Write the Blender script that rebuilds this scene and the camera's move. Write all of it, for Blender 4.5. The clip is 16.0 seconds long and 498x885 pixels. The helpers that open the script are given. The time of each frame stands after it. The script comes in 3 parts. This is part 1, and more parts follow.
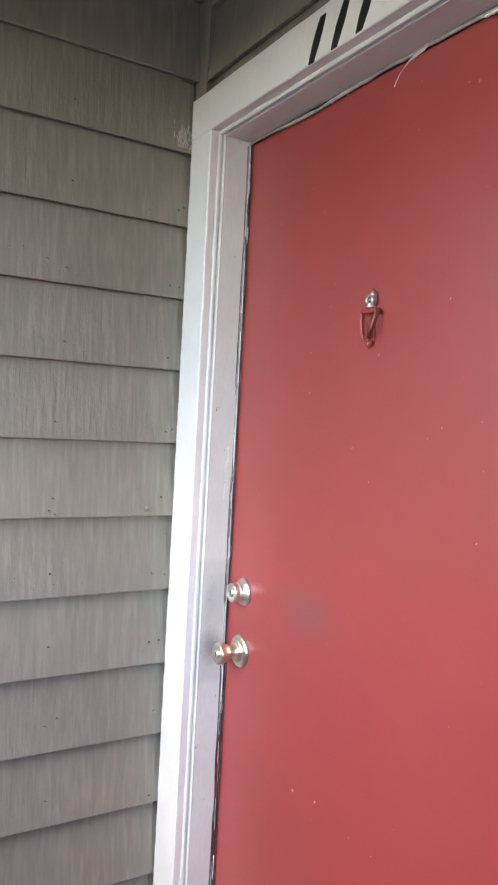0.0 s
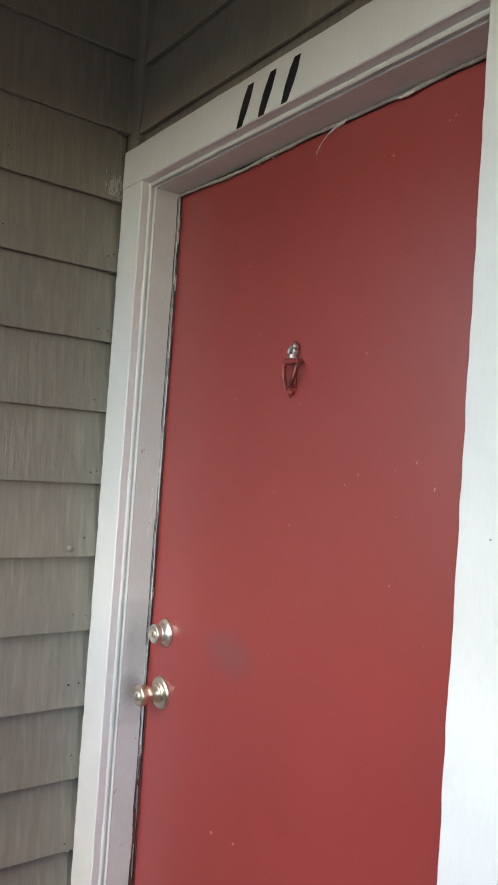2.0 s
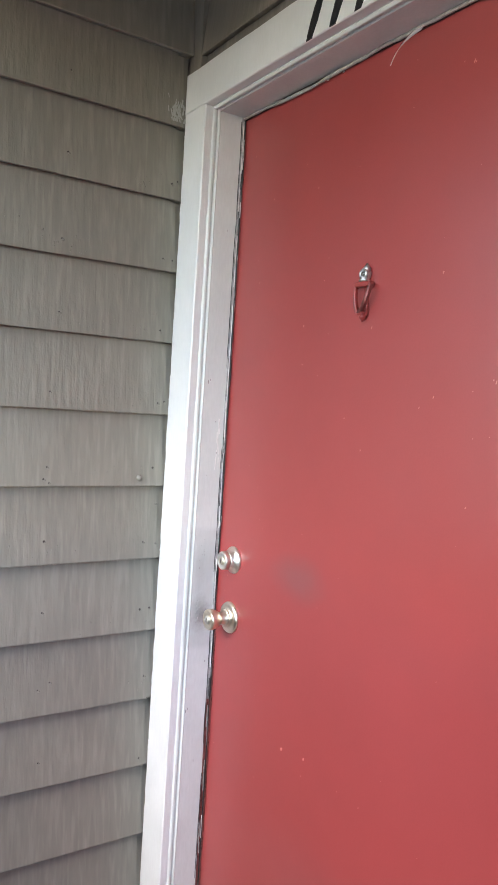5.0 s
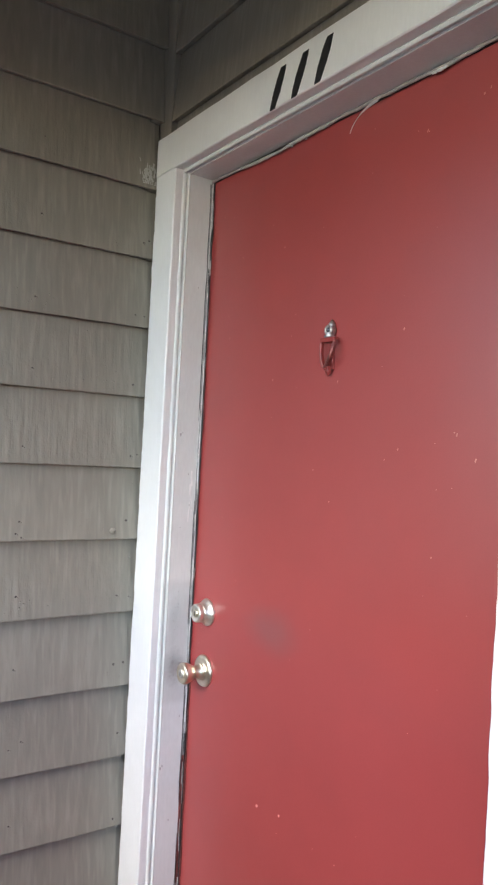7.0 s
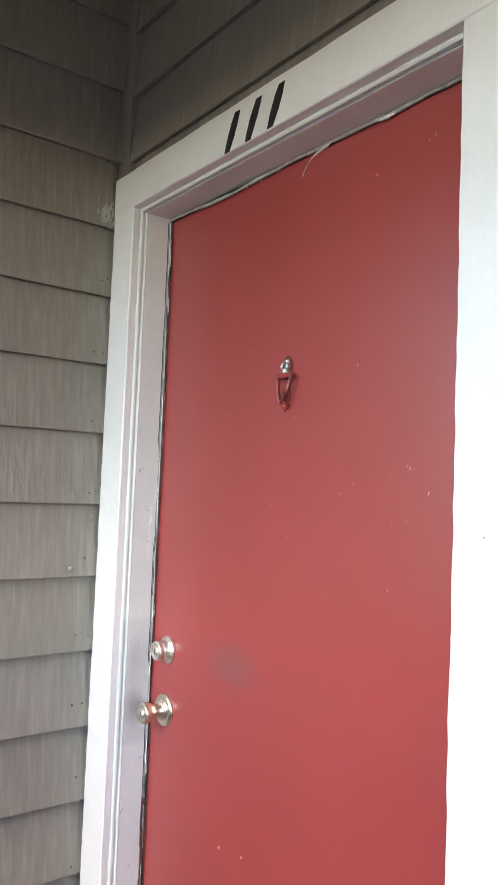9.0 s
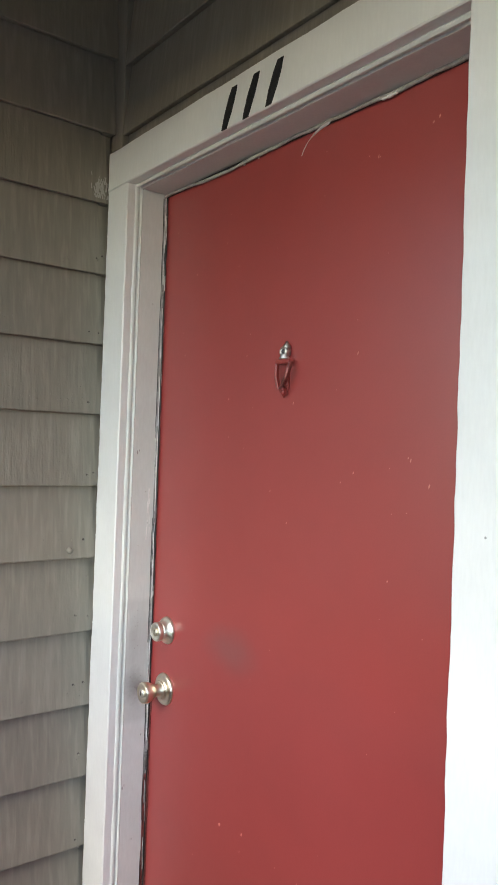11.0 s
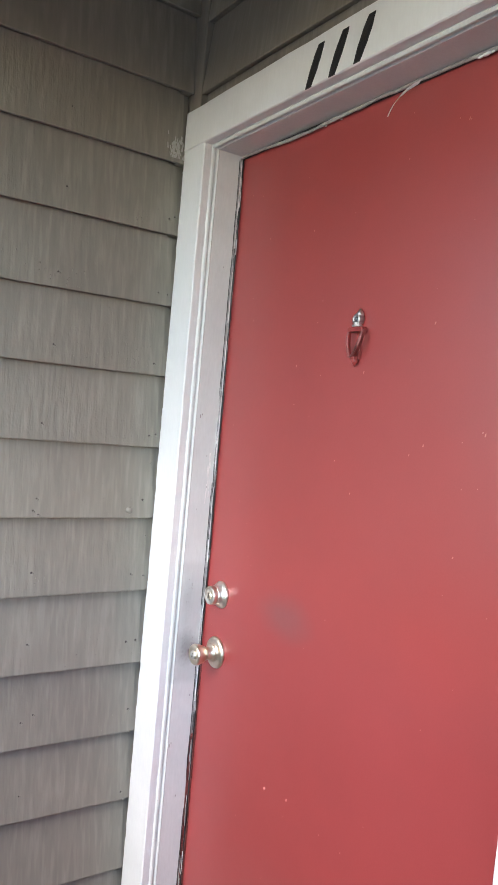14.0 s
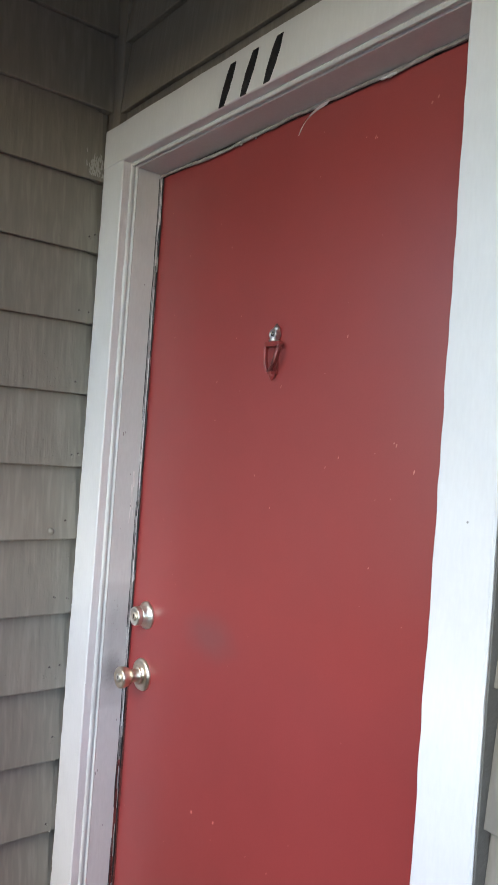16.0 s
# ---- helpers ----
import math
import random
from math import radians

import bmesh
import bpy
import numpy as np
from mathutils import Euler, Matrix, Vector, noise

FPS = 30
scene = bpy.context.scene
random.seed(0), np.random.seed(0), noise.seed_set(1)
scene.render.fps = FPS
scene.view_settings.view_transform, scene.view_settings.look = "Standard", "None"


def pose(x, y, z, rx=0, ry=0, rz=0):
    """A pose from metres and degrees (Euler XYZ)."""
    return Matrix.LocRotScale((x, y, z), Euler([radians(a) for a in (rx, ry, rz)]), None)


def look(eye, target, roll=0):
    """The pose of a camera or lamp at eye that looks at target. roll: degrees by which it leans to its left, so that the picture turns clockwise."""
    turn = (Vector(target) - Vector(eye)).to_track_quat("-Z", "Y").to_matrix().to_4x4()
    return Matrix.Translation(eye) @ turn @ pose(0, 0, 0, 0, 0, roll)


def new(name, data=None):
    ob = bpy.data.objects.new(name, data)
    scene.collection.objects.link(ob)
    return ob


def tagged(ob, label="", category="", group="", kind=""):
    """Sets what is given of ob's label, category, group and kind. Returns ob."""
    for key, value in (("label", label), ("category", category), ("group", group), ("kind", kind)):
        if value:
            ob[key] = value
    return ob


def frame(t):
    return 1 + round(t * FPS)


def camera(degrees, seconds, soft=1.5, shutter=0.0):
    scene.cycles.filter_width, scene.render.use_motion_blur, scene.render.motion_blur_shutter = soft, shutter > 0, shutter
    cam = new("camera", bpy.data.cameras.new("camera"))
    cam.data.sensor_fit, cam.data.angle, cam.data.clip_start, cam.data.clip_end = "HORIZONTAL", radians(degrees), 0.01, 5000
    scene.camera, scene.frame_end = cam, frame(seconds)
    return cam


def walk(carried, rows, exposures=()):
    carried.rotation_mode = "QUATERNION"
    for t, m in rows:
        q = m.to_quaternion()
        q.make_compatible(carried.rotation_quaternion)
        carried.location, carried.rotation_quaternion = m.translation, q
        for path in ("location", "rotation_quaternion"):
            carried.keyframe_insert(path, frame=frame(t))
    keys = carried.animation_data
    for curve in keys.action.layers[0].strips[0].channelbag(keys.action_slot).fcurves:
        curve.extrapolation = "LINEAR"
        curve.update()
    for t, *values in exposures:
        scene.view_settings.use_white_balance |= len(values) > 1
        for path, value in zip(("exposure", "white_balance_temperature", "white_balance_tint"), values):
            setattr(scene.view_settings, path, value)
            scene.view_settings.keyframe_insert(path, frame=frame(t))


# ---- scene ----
cam = camera(36.8, 16.0, 1.3, 0.3)
EXPOSURES = [
    (0, 2.68, 6500, 10), (1, 2.43, 6700, 10), (1.5, 2.19, 6850, 7), (2, 2.06, 7000, 6), (2.5, 2.15, 7100, 8), (3.2, 2.66, 6950, 7), (5.3, 2.67, 6500, 9),
    (6, 2.66, 6500, 9), (6.5, 2.48, 6500, 9), (7, 2.47, 6600, 9), (7.5, 2.64, 6650, 8), (8.2, 2.64, 6550, 8), (8.7, 2.60, 6650, 9),
    (10.8, 2.25, 7100, 6), (11.5, 2.06, 6900, 5), (12, 2.28, 7100, 8), (12.5, 2.54, 6800, 8), (13, 2.60, 6650, 9), (14.5, 2.69, 6500, 9), (15, 2.67, 6500, 9), (15.5, 2.36, 6550, 9), (16, 2.11, 6550, 9),
]
PATH = [
    (0, (-0.826, -1.432, 1.434), (0.202, 0.281, 1.367), 3.1),
    (0.5, (-0.838, -1.436, 1.438), (0.296, 0.211, 1.402), 3.5),
    (1, (-0.851, -1.459, 1.445), (0.35, 0.139, 1.507), 4.4),
    (1.5, (-0.841, -1.47, 1.447), (0.365, 0.125, 1.485), 4.2),
    (2, (-0.848, -1.464, 1.447), (0.343, 0.142, 1.491), 4.0),
    (2.5, (-0.85, -1.464, 1.452), (0.273, 0.191, 1.474), 4.1),
    (3, (-0.868, -1.45, 1.449), (0.223, 0.225, 1.419), 3.9),
    (3.2, (-0.868, -1.453, 1.449), (0.231, 0.218, 1.429), 4.1),
    (5.3, (-0.877, -1.443, 1.406), (0.207, 0.233, 1.287), 3.1),
    (5.5, (-0.86, -1.447, 1.409), (0.227, 0.229, 1.309), 2.0),
    (6, (-0.856, -1.466, 1.427), (0.29, 0.173, 1.437), 2.9),
    (6.5, (-0.858, -1.471, 1.424), (0.314, 0.15, 1.418), 3.0),
    (7, (-0.873, -1.47, 1.42), (0.256, 0.18, 1.441), 3.0),
    (7.5, (-0.885, -1.472, 1.42), (0.15, 0.24, 1.436), 1.6),
    (8, (-0.875, -1.453, 1.406), (0.178, 0.245, 1.323), 1.7),
    (8.5, (-0.873, -1.47, 1.423), (0.271, 0.169, 1.482), 1.6),
    (8.7, (-0.869, -1.484, 1.424), (0.334, 0.11, 1.538), 2.3),
    (10.8, (-0.877, -1.469, 1.455), (0.317, 0.134, 1.508), 3.1),
    (11, (-0.869, -1.471, 1.474), (0.347, 0.116, 1.479), 2.1),
    (11.5, (-0.858, -1.475, 1.456), (0.311, 0.148, 1.428), 1.9),
    (12, (-0.854, -1.472, 1.456), (0.279, 0.176, 1.45), 3.8),
    (12.5, (-0.866, -1.455, 1.449), (0.247, 0.206, 1.414), 4.1),
    (13, (-0.876, -1.456, 1.455), (0.26, 0.19, 1.416), 4.3),
    (13.5, (-0.873, -1.45, 1.448), (0.253, 0.202, 1.417), 4.4),
    (14, (-0.883, -1.445, 1.455), (0.227, 0.217, 1.387), 5.1),
    (14.5, (-0.867, -1.447, 1.448), (0.234, 0.22, 1.37), 5.0),
    (15, (-0.873, -1.446, 1.447), (0.273, 0.192, 1.395), 4.8),
    (15.5, (-0.851, -1.454, 1.447), (0.36, 0.136, 1.38), 4.6),
    (16, (-0.843, -1.467, 1.445), (0.384, 0.112, 1.45), 4.2),
]
walk(cam, [(t, look(eye, target, roll)) for t, eye, target, roll in PATH], EXPOSURES)

# Light and size of the covered landing; unseen beams and parapets shape the light.
SKY, SUN, EDGE, CEIL, BEAM, PARAPET = 0.15, 0.6, -1.28, 2.62, 0.395, 1.14

# ---- world and light ----
world = bpy.data.worlds.new("overcast_sky")
world.use_nodes = True
scene.world = world
wn, wl = world.node_tree.nodes, world.node_tree.links
sky = wn.new("ShaderNodeTexSky")
sky.sky_type, sky.sun_disc = "NISHITA", False
sky.sun_elevation, sky.sun_rotation = radians(44), radians(252)
sky.air_density, sky.dust_density, sky.ozone_density = 1.0, 1.0, 1.0
wl.new(sky.outputs[0], wn["Background"].inputs[0])
wn["Background"].inputs[1].default_value = SKY

sun = new("sun", bpy.data.lights.new("sun", "SUN"))
sun.data.energy, sun.data.angle, sun.data.color = SUN, radians(40), (1.0, 0.985, 0.97)
sun.matrix_world = look((-6, -2.0, 6.1), (0, 0, 0))


# ---- materials ----
def material(name, colour, rough=0.5, metal=0.0, blotch=0.1, blotch_scale=6.0, grain=0.08, grain_scale=(220, 220, 220),
             bump=0.15, bump_scale=None, coat=0.0, streak=None, dist=0.002, specular=0.5, pieces=0.0):
    """Painted or bare surface: base colour varied by large blotches and fine grain at real-world size, with relief."""
    m = bpy.data.materials.new(name)
    m.use_nodes = True
    n, l = m.node_tree.nodes, m.node_tree.links
    b = n["Principled BSDF"]
    geo = n.new("ShaderNodeNewGeometry")

    def tex(scale, detail=4.0, rough_=0.6):
        mp = n.new("ShaderNodeMapping")
        mp.inputs["Scale"].default_value = scale if isinstance(scale, tuple) else (scale,) * 3
        t = n.new("ShaderNodeTexNoise")
        t.inputs["Scale"].default_value = 1.0
        t.inputs["Detail"].default_value = detail
        t.inputs["Roughness"].default_value = rough_
        l.new(shifted if pieces else geo.outputs["Position"], mp.inputs["Vector"])
        l.new(mp.outputs[0], t.inputs["Vector"])
        return t.outputs["Fac"]

    if pieces:
        info, shift = n.new("ShaderNodeObjectInfo"), n.new("ShaderNodeVectorMath")
        shift.operation = "MULTIPLY_ADD"
        l.new(info.outputs["Random"], shift.inputs[0])
        shift.inputs[1].default_value = (17.0, 11.0, 5.0)
        l.new(geo.outputs["Position"], shift.inputs[2])
        shifted = shift.outputs[0]

    def scaled(fac, low, high):
        r = n.new("ShaderNodeMapRange")
        r.inputs["From Min"].default_value, r.inputs["From Max"].default_value = 0.3, 0.7
        r.inputs["To Min"].default_value, r.inputs["To Max"].default_value = low, high
        l.new(fac, r.inputs["Value"])
        return r.outputs[0]

    def times(a, b_):
        x = n.new("ShaderNodeMath")
        x.operation = "MULTIPLY"
        l.new(a, x.inputs[0])
        l.new(b_, x.inputs[1])
        return x.outputs[0]

    big, fine = tex(blotch_scale), tex(grain_scale, 3.0)
    value = times(scaled(big, 1 - blotch, 1 + blotch), scaled(fine, 1 - grain, 1 + grain))
    relief = fine
    if streak:
        runs = tex(streak[0], 3.0, 0.5)
        value = times(value, scaled(runs, 1 - streak[1], 1 + streak[1]))
        sparse = n.new("ShaderNodeMapRange")
        sparse.inputs["From Min"].default_value, sparse.inputs["From Max"].default_value = 0.50, 0.66
        sparse.inputs["To Min"].default_value, sparse.inputs["To Max"].default_value = 1.0, 1.15
        l.new(tex((95, 95, 0.7), 2.0, 0.5), sparse.inputs["Value"])
        value = times(value, sparse.outputs[0])
    if pieces:
        tone = n.new("ShaderNodeMapRange")
        tone.inputs["To Min"].default_value, tone.inputs["To Max"].default_value = 1 - pieces, 1 + pieces
        l.new(info.outputs["Random"], tone.inputs["Value"])
        value = times(value, tone.outputs[0])
    hsv = n.new("ShaderNodeHueSaturation")
    hsv.inputs["Color"].default_value = (*colour, 1)
    l.new(value, hsv.inputs["Value"])
    l.new(hsv.outputs[0], b.inputs["Base Color"])
    b.inputs["Metallic"].default_value = metal
    b.inputs["Coat Weight"].default_value = coat
    b.inputs["Specular IOR Level"].default_value = specular
    l.new(scaled(tex(blotch_scale * 3), rough * 0.85, min(1, rough * 1.15)), b.inputs["Roughness"])
    if bump:
        bp = n.new("ShaderNodeBump")
        bp.inputs["Strength"].default_value, bp.inputs["Distance"].default_value = bump, dist
        height = tex(bump_scale, 4.0) if bump_scale else relief
        if streak:
            both = n.new("ShaderNodeMath")
            both.operation = "MULTIPLY_ADD"
            l.new(runs, both.inputs[0])
            both.inputs[1].default_value = 2.6
            l.new(height, both.inputs[2])
            height = times(both.outputs[0], scaled(tex(2.6, 2.0), 0.1, 1.4))
        l.new(height, bp.inputs["Height"])
        l.new(bp.outputs[0], b.inputs["Normal"])
    return m


def smudge(m, centre, size, amount, wobble=40.0, soft=(0.5, 1.6), sway=0.7):
    """Lays a soft-edged grimy stain with an uneven outline over a material."""
    n, l = m.node_tree.nodes, m.node_tree.links
    b = n["Principled BSDF"]
    old = b.inputs["Base Color"].links[0].from_socket
    geo, mp = n.new("ShaderNodeNewGeometry"), n.new("ShaderNodeMapping")
    mp.vector_type = "POINT"
    mp.inputs["Scale"].default_value = [1 / v for v in size]
    mp.inputs["Location"].default_value = [-c / v for c, v in zip(centre, size)]
    ns, add = n.new("ShaderNodeTexNoise"), n.new("ShaderNodeVectorMath")
    ns.inputs["Scale"].default_value = wobble
    add.operation = "MULTIPLY_ADD"
    add.inputs[1].default_value = (sway, sway, sway)
    ln, mr, mix = n.new("ShaderNodeVectorMath"), n.new("ShaderNodeMapRange"), n.new("ShaderNodeMixRGB")
    ln.operation = "LENGTH"
    l.new(geo.outputs["Position"], mp.inputs["Vector"])
    l.new(geo.outputs["Position"], ns.inputs["Vector"])
    l.new(ns.outputs["Color"], add.inputs[0])
    l.new(mp.outputs[0], add.inputs[2])
    l.new(add.outputs[0], ln.inputs[0])
    l.new(ln.outputs["Value"], mr.inputs["Value"])
    mr.inputs["From Min"].default_value, mr.inputs["From Max"].default_value = soft
    mr.inputs["To Min"].default_value, mr.inputs["To Max"].default_value = amount, 0.0
    l.new(mr.outputs[0], mix.inputs["Fac"])
    l.new(old, mix.inputs["Color1"])
    mix.inputs["Color2"].default_value = (0.13, 0.12, 0.12, 1)
    l.new(mix.outputs[0], b.inputs["Base Color"])


SIDING = material("taupe_siding_paint", (0.219, 0.199, 0.166), 0.44, blotch=0.08, blotch_scale=3.0, grain=0.03,
                  grain_scale=(150, 150, 6), bump=0.36, bump_scale=(110, 110, 80), streak=((80, 80, 1.0), 0.07), dist=0.0020, pieces=0.05)
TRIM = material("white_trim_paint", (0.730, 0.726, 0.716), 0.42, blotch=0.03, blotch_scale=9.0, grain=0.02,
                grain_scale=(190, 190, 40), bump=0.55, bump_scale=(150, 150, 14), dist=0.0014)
# Casing's white made duller and greener against red light bounced off the door.
JAMB = material("white_jamb_bounce_toned", (0.66, 0.675, 0.655), 0.45, blotch=0.04, blotch_scale=10.0, grain=0.03,
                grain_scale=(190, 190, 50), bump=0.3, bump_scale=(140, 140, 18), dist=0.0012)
RED = material("red_door_paint", (0.315, 0.048, 0.045), 0.34, blotch=0.08, blotch_scale=2.2, grain=0.03,
               grain_scale=(320, 320, 320), bump=0.12, bump_scale=(90, 90, 60), dist=0.0012, specular=0.85)
RED_OVER = material("red_overpaint_on_metal", (0.26, 0.036, 0.032), 0.35, blotch=0.2, blotch_scale=60, grain=0.2,
                    grain_scale=(500, 500, 500), bump=0.5, dist=0.001)
BRASS = material("worn_pale_brass", (0.82, 0.74, 0.60), 0.33, metal=1.0, blotch=0.1, blotch_scale=50, grain=0.06,
                 grain_scale=(700, 700, 700), bump=0.08, dist=0.0005)
NICKEL = material("dulled_nickel", (0.80, 0.77, 0.69), 0.40, metal=1.0, blotch=0.12, blotch_scale=60, grain=0.06,
                  grain_scale=(700, 700, 700), bump=0.08, dist=0.0005)
CHROME = material("tarnished_chrome", (0.46, 0.43, 0.42), 0.42, metal=1.0, blotch=0.45, blotch_scale=140, grain=0.12,
                  grain_scale=(900, 900, 900), bump=0.2, dist=0.0006)
WORN = material("dark_metal_with_red_paint", (0.20, 0.06, 0.055), 0.3, metal=0.5, blotch=0.5, blotch_scale=120, grain=0.3, grain_scale=(600, 600, 600), bump=0.4, dist=0.001)
RUBBER = material("black_rubber_gasket", (0.022, 0.020, 0.020), 0.5, blotch=0.4, blotch_scale=40, grain=0.3,
                  grain_scale=(400, 400, 200), bump=0.4, dist=0.001)
GASKET = material("grey_worn_gasket", (0.33, 0.32, 0.31), 0.6, blotch=0.35, blotch_scale=45, grain=0.25,
                  grain_scale=(300, 300, 300), bump=0.5, dist=0.0015)
CAULK = material("grey_old_caulk", (0.42, 0.41, 0.39), 0.55, blotch=0.25, blotch_scale=45, grain=0.15, grain_scale=(300, 300, 300), bump=0.5, dist=0.0015)
CHIP = material("chipped_white_paint", (0.78, 0.77, 0.75), 0.5, blotch=0.08, blotch_scale=60, grain=0.05, bump=0.3)
# Siding taupe set darker: the casing edge's shade lies in its colour.
EDGE_TAUPE = material("taupe_edge_shade_paint", (0.125, 0.120, 0.108), 0.5, blotch=0.15, blotch_scale=12.0, grain=0.08, bump=0.4)
INK = material("black_brush_paint", (0.016, 0.016, 0.018), 0.4, blotch=0.3, blotch_scale=60, grain=0.2, bump=0.3)
DARK = material("dark_nail_rust", (0.045, 0.035, 0.03), 0.7, blotch=0.3, blotch_scale=200, grain=0.2, bump=0.0)
LENS = material("peephole_glass", (0.05, 0.055, 0.06), 0.06, blotch=0.1, blotch_scale=200, grain=0.0, bump=0.0, coat=1.0)
CONCRETE = material("landing_concrete", (0.30, 0.29, 0.265), 0.85, blotch=0.15, blotch_scale=2.5, grain=0.12, bump=0.4)
# Yellow put into the unseen ceiling to warm the light it bounces.
CEILING = material("warm_bounce_soffit", (0.46, 0.37, 0.15), 0.7, blotch=0.08, blotch_scale=2.0, grain=0.05, bump=0.2)
GROUND = material("grey_bounce_ground", (0.13, 0.12, 0.11), 0.9, blotch=0.3, blotch_scale=0.2, grain=0.3, grain_scale=(8, 8, 8), bump=0.0)
smudge(RED, (0.0, -0.275, 1.085), (0.06, 0.066, 0.034), 0.26, 24.0)
smudge(RED, (0.0, -0.31, 0.50), (0.05, 0.16, 0.10), 0.10)
smudge(JAMB, (-0.036, -0.003, 0.940), (0.018, 0.02, 0.032), 0.42, 160.0)
smudge(JAMB, (0.0, 0.0, 0.992), (1000.0, 1000.0, 0.135), 0.13, 34.0, (0.96, 1.05), 0.12)
smudge(JAMB, (-0.022, -0.003, 0.985), (0.040, 1000.0, 0.130), 0.13, 26.0, (0.5, 1.3), 0.25)
smudge(JAMB, (-0.045, -0.003, 1.045), (0.010, 0.02, 0.040), 0.14, 120.0)


# ---- building helpers ----
def finish(name, bm, mat, smooth=False):
    bmesh.ops.recalc_face_normals(bm, faces=bm.faces)
    me = bpy.data.meshes.new(name)
    bm.to_mesh(me)
    bm.free()
    me.materials.append(mat)
    if smooth:
        for p in me.polygons:
            p.use_smooth = True
    return me


def part(name, bm, mat, parent=None, label="", smooth=False):
    ob = new(name, finish(name, bm, mat, smooth))
    ob.parent = parent
    return tagged(ob, label)


def box(lo, hi, bevel=0.0, bm=None):
    bm = bm or bmesh.new()
    vs = bmesh.ops.create_cube(bm, size=1.0)["verts"]
    for v in vs:
        v.co = Vector([a + (b - a) * (c + 0.5) for a, b, c in zip(lo, hi, v.co)])
    if bevel:
        edges = list({e for v in vs for e in v.link_edges})
        bmesh.ops.bevel(bm, geom=edges, offset=bevel, segments=2, affect="EDGES", profile=0.6)
    return bm


def sweep(rings, closed=True, bm=None, caps=True):
    """Skins a list of rings of points."""
    bm = bm or bmesh.new()
    rows = [[bm.verts.new(p) for p in ring] for ring in rings]
    k = len(rows[0])
    for a, b in zip(rows, rows[1:]):
        for i in range(k if closed else k - 1):
            bm.faces.new((a[i], a[(i + 1) % k], b[(i + 1) % k], b[i]))
    if caps and closed:
        bm.faces.new(rows[0])
        bm.faces.new(rows[-1])
    return bm


def turned(profile, y, z, segments=40, bm=None, x0=0.0):
    """Turns (depth out of the door, radius) pairs round an axis that stands out from the door."""
    rings = []
    for d, r in profile:
        rings.append([(x0 - d, y + r * math.cos(2 * math.pi * i / segments), z + r * math.sin(2 * math.pi * i / segments)) for i in range(segments)])
    return sweep(rings, bm=bm)


def tube(points, radius, segments=8, flat=1.0, bm=None):
    rings = []
    for i, p in enumerate(points):
        a, b = Vector(points[max(0, i - 1)]), Vector(points[min(len(points) - 1, i + 1)])
        way = (b - a).normalized()
        side = way.cross(Vector((1, 0, 0))).normalized()
        up = Vector((1, 0, 0))
        r = radius[i] if isinstance(radius, (list, tuple)) else radius
        rings.append([Vector(p) + side * (r * math.cos(2 * math.pi * k / segments)) + up * (r * flat * math.sin(2 * math.pi * k / segments)) for k in range(segments)])
    return sweep(rings, bm=bm)


def wave(t, amount, seed=0.0, scale=9.0):
    return amount * noise.fractal(Vector((t * scale, seed, 3.7)), 1.0, 2.0, 3)


# ---- the large structure ----
def lean(z):
    """How far the side wall and its casing edge stand out of plumb at a height."""
    return 0.0925 + (2.05 - z) * 0.004


floor = tagged(part("floor", box((EDGE - 0.15, -3.15, -0.2), (0.4, 0.5, 0.0)), CONCRETE), "grey concrete landing floor", "floor", kind="structure")
ceiling = tagged(part("ceiling", box((EDGE - 0.15, -3.15, CEIL), (0.4, 0.5, CEIL + 0.15)), CEILING), "unseen landing ceiling, yellowed for warm bounce", "ceiling", kind="structure")
# Added beam, out of view, to block high sky from the wall's top.
beam = tagged(part("trim_beam", box((EDGE - 0.15, -3.0, CEIL - BEAM), (EDGE, 0.08, CEIL - 0.002)), CEILING), "unseen edge beam added to cut high sky light", "beam", kind="structure")
# Unseen ground, coloured grey so that its bounced light stays neutral.
ground = tagged(part("ground", box((-1500, -1500, -6.4), (1500, 1500, -6.0)), GROUND), "unseen grey ground far below, bouncing neutral light", "ground", kind="structure")

tagged(part("wall_lower", box((EDGE - 0.14, -3.14, -6.0), (0.4, 0.5, -0.201)), SIDING), "plain taupe lower storeys under the landing", "wall", kind="structure")
bm = box((-1.45, 0.1360, 0.0), (0.4, 0.28, CEIL))
wall_north = tagged(part("wall_north", bm, SIDING), "taupe painted lap siding side wall", "wall", kind="structure")
bm = box((-0.062, -3.0, 0.0), (0.12, -0.91, CEIL))
box((-0.062, 0.03, 0.0), (0.12, 0.134, CEIL), bm=bm)
box((-0.062, -0.909, 2.06), (0.12, 0.029, CEIL), bm=bm)
wall_east = tagged(part("wall_east", bm, SIDING), "taupe painted lap siding wall round the door", "wall", kind="structure")
# Parapet added out of view to dim the lower door and siding.
parapet = tagged(part("wall_west", box((EDGE - 0.13, -3.0, 0.0), (EDGE, 0.08, PARAPET)), SIDING), "unseen taupe parapet added to cut low light", "wall", kind="structure")
# End wall out of view, kept low so light reaches the side wall.
wall_south = tagged(part("wall_south", box((EDGE - 0.15, -3.15, 0.0), (0.12, -3.002, PARAPET)), SIDING), "unseen taupe end wall kept low to let light in", "wall", kind="structure")
# Second added beam, limiting the sky let in by the end opening.
tagged(part("trim_beam", box((EDGE - 0.15, -3.15, CEIL - BEAM), (0.12, -3.002, CEIL - 0.002)), CEILING), "unseen end beam added to cut high sky light", "beam", kind="structure")


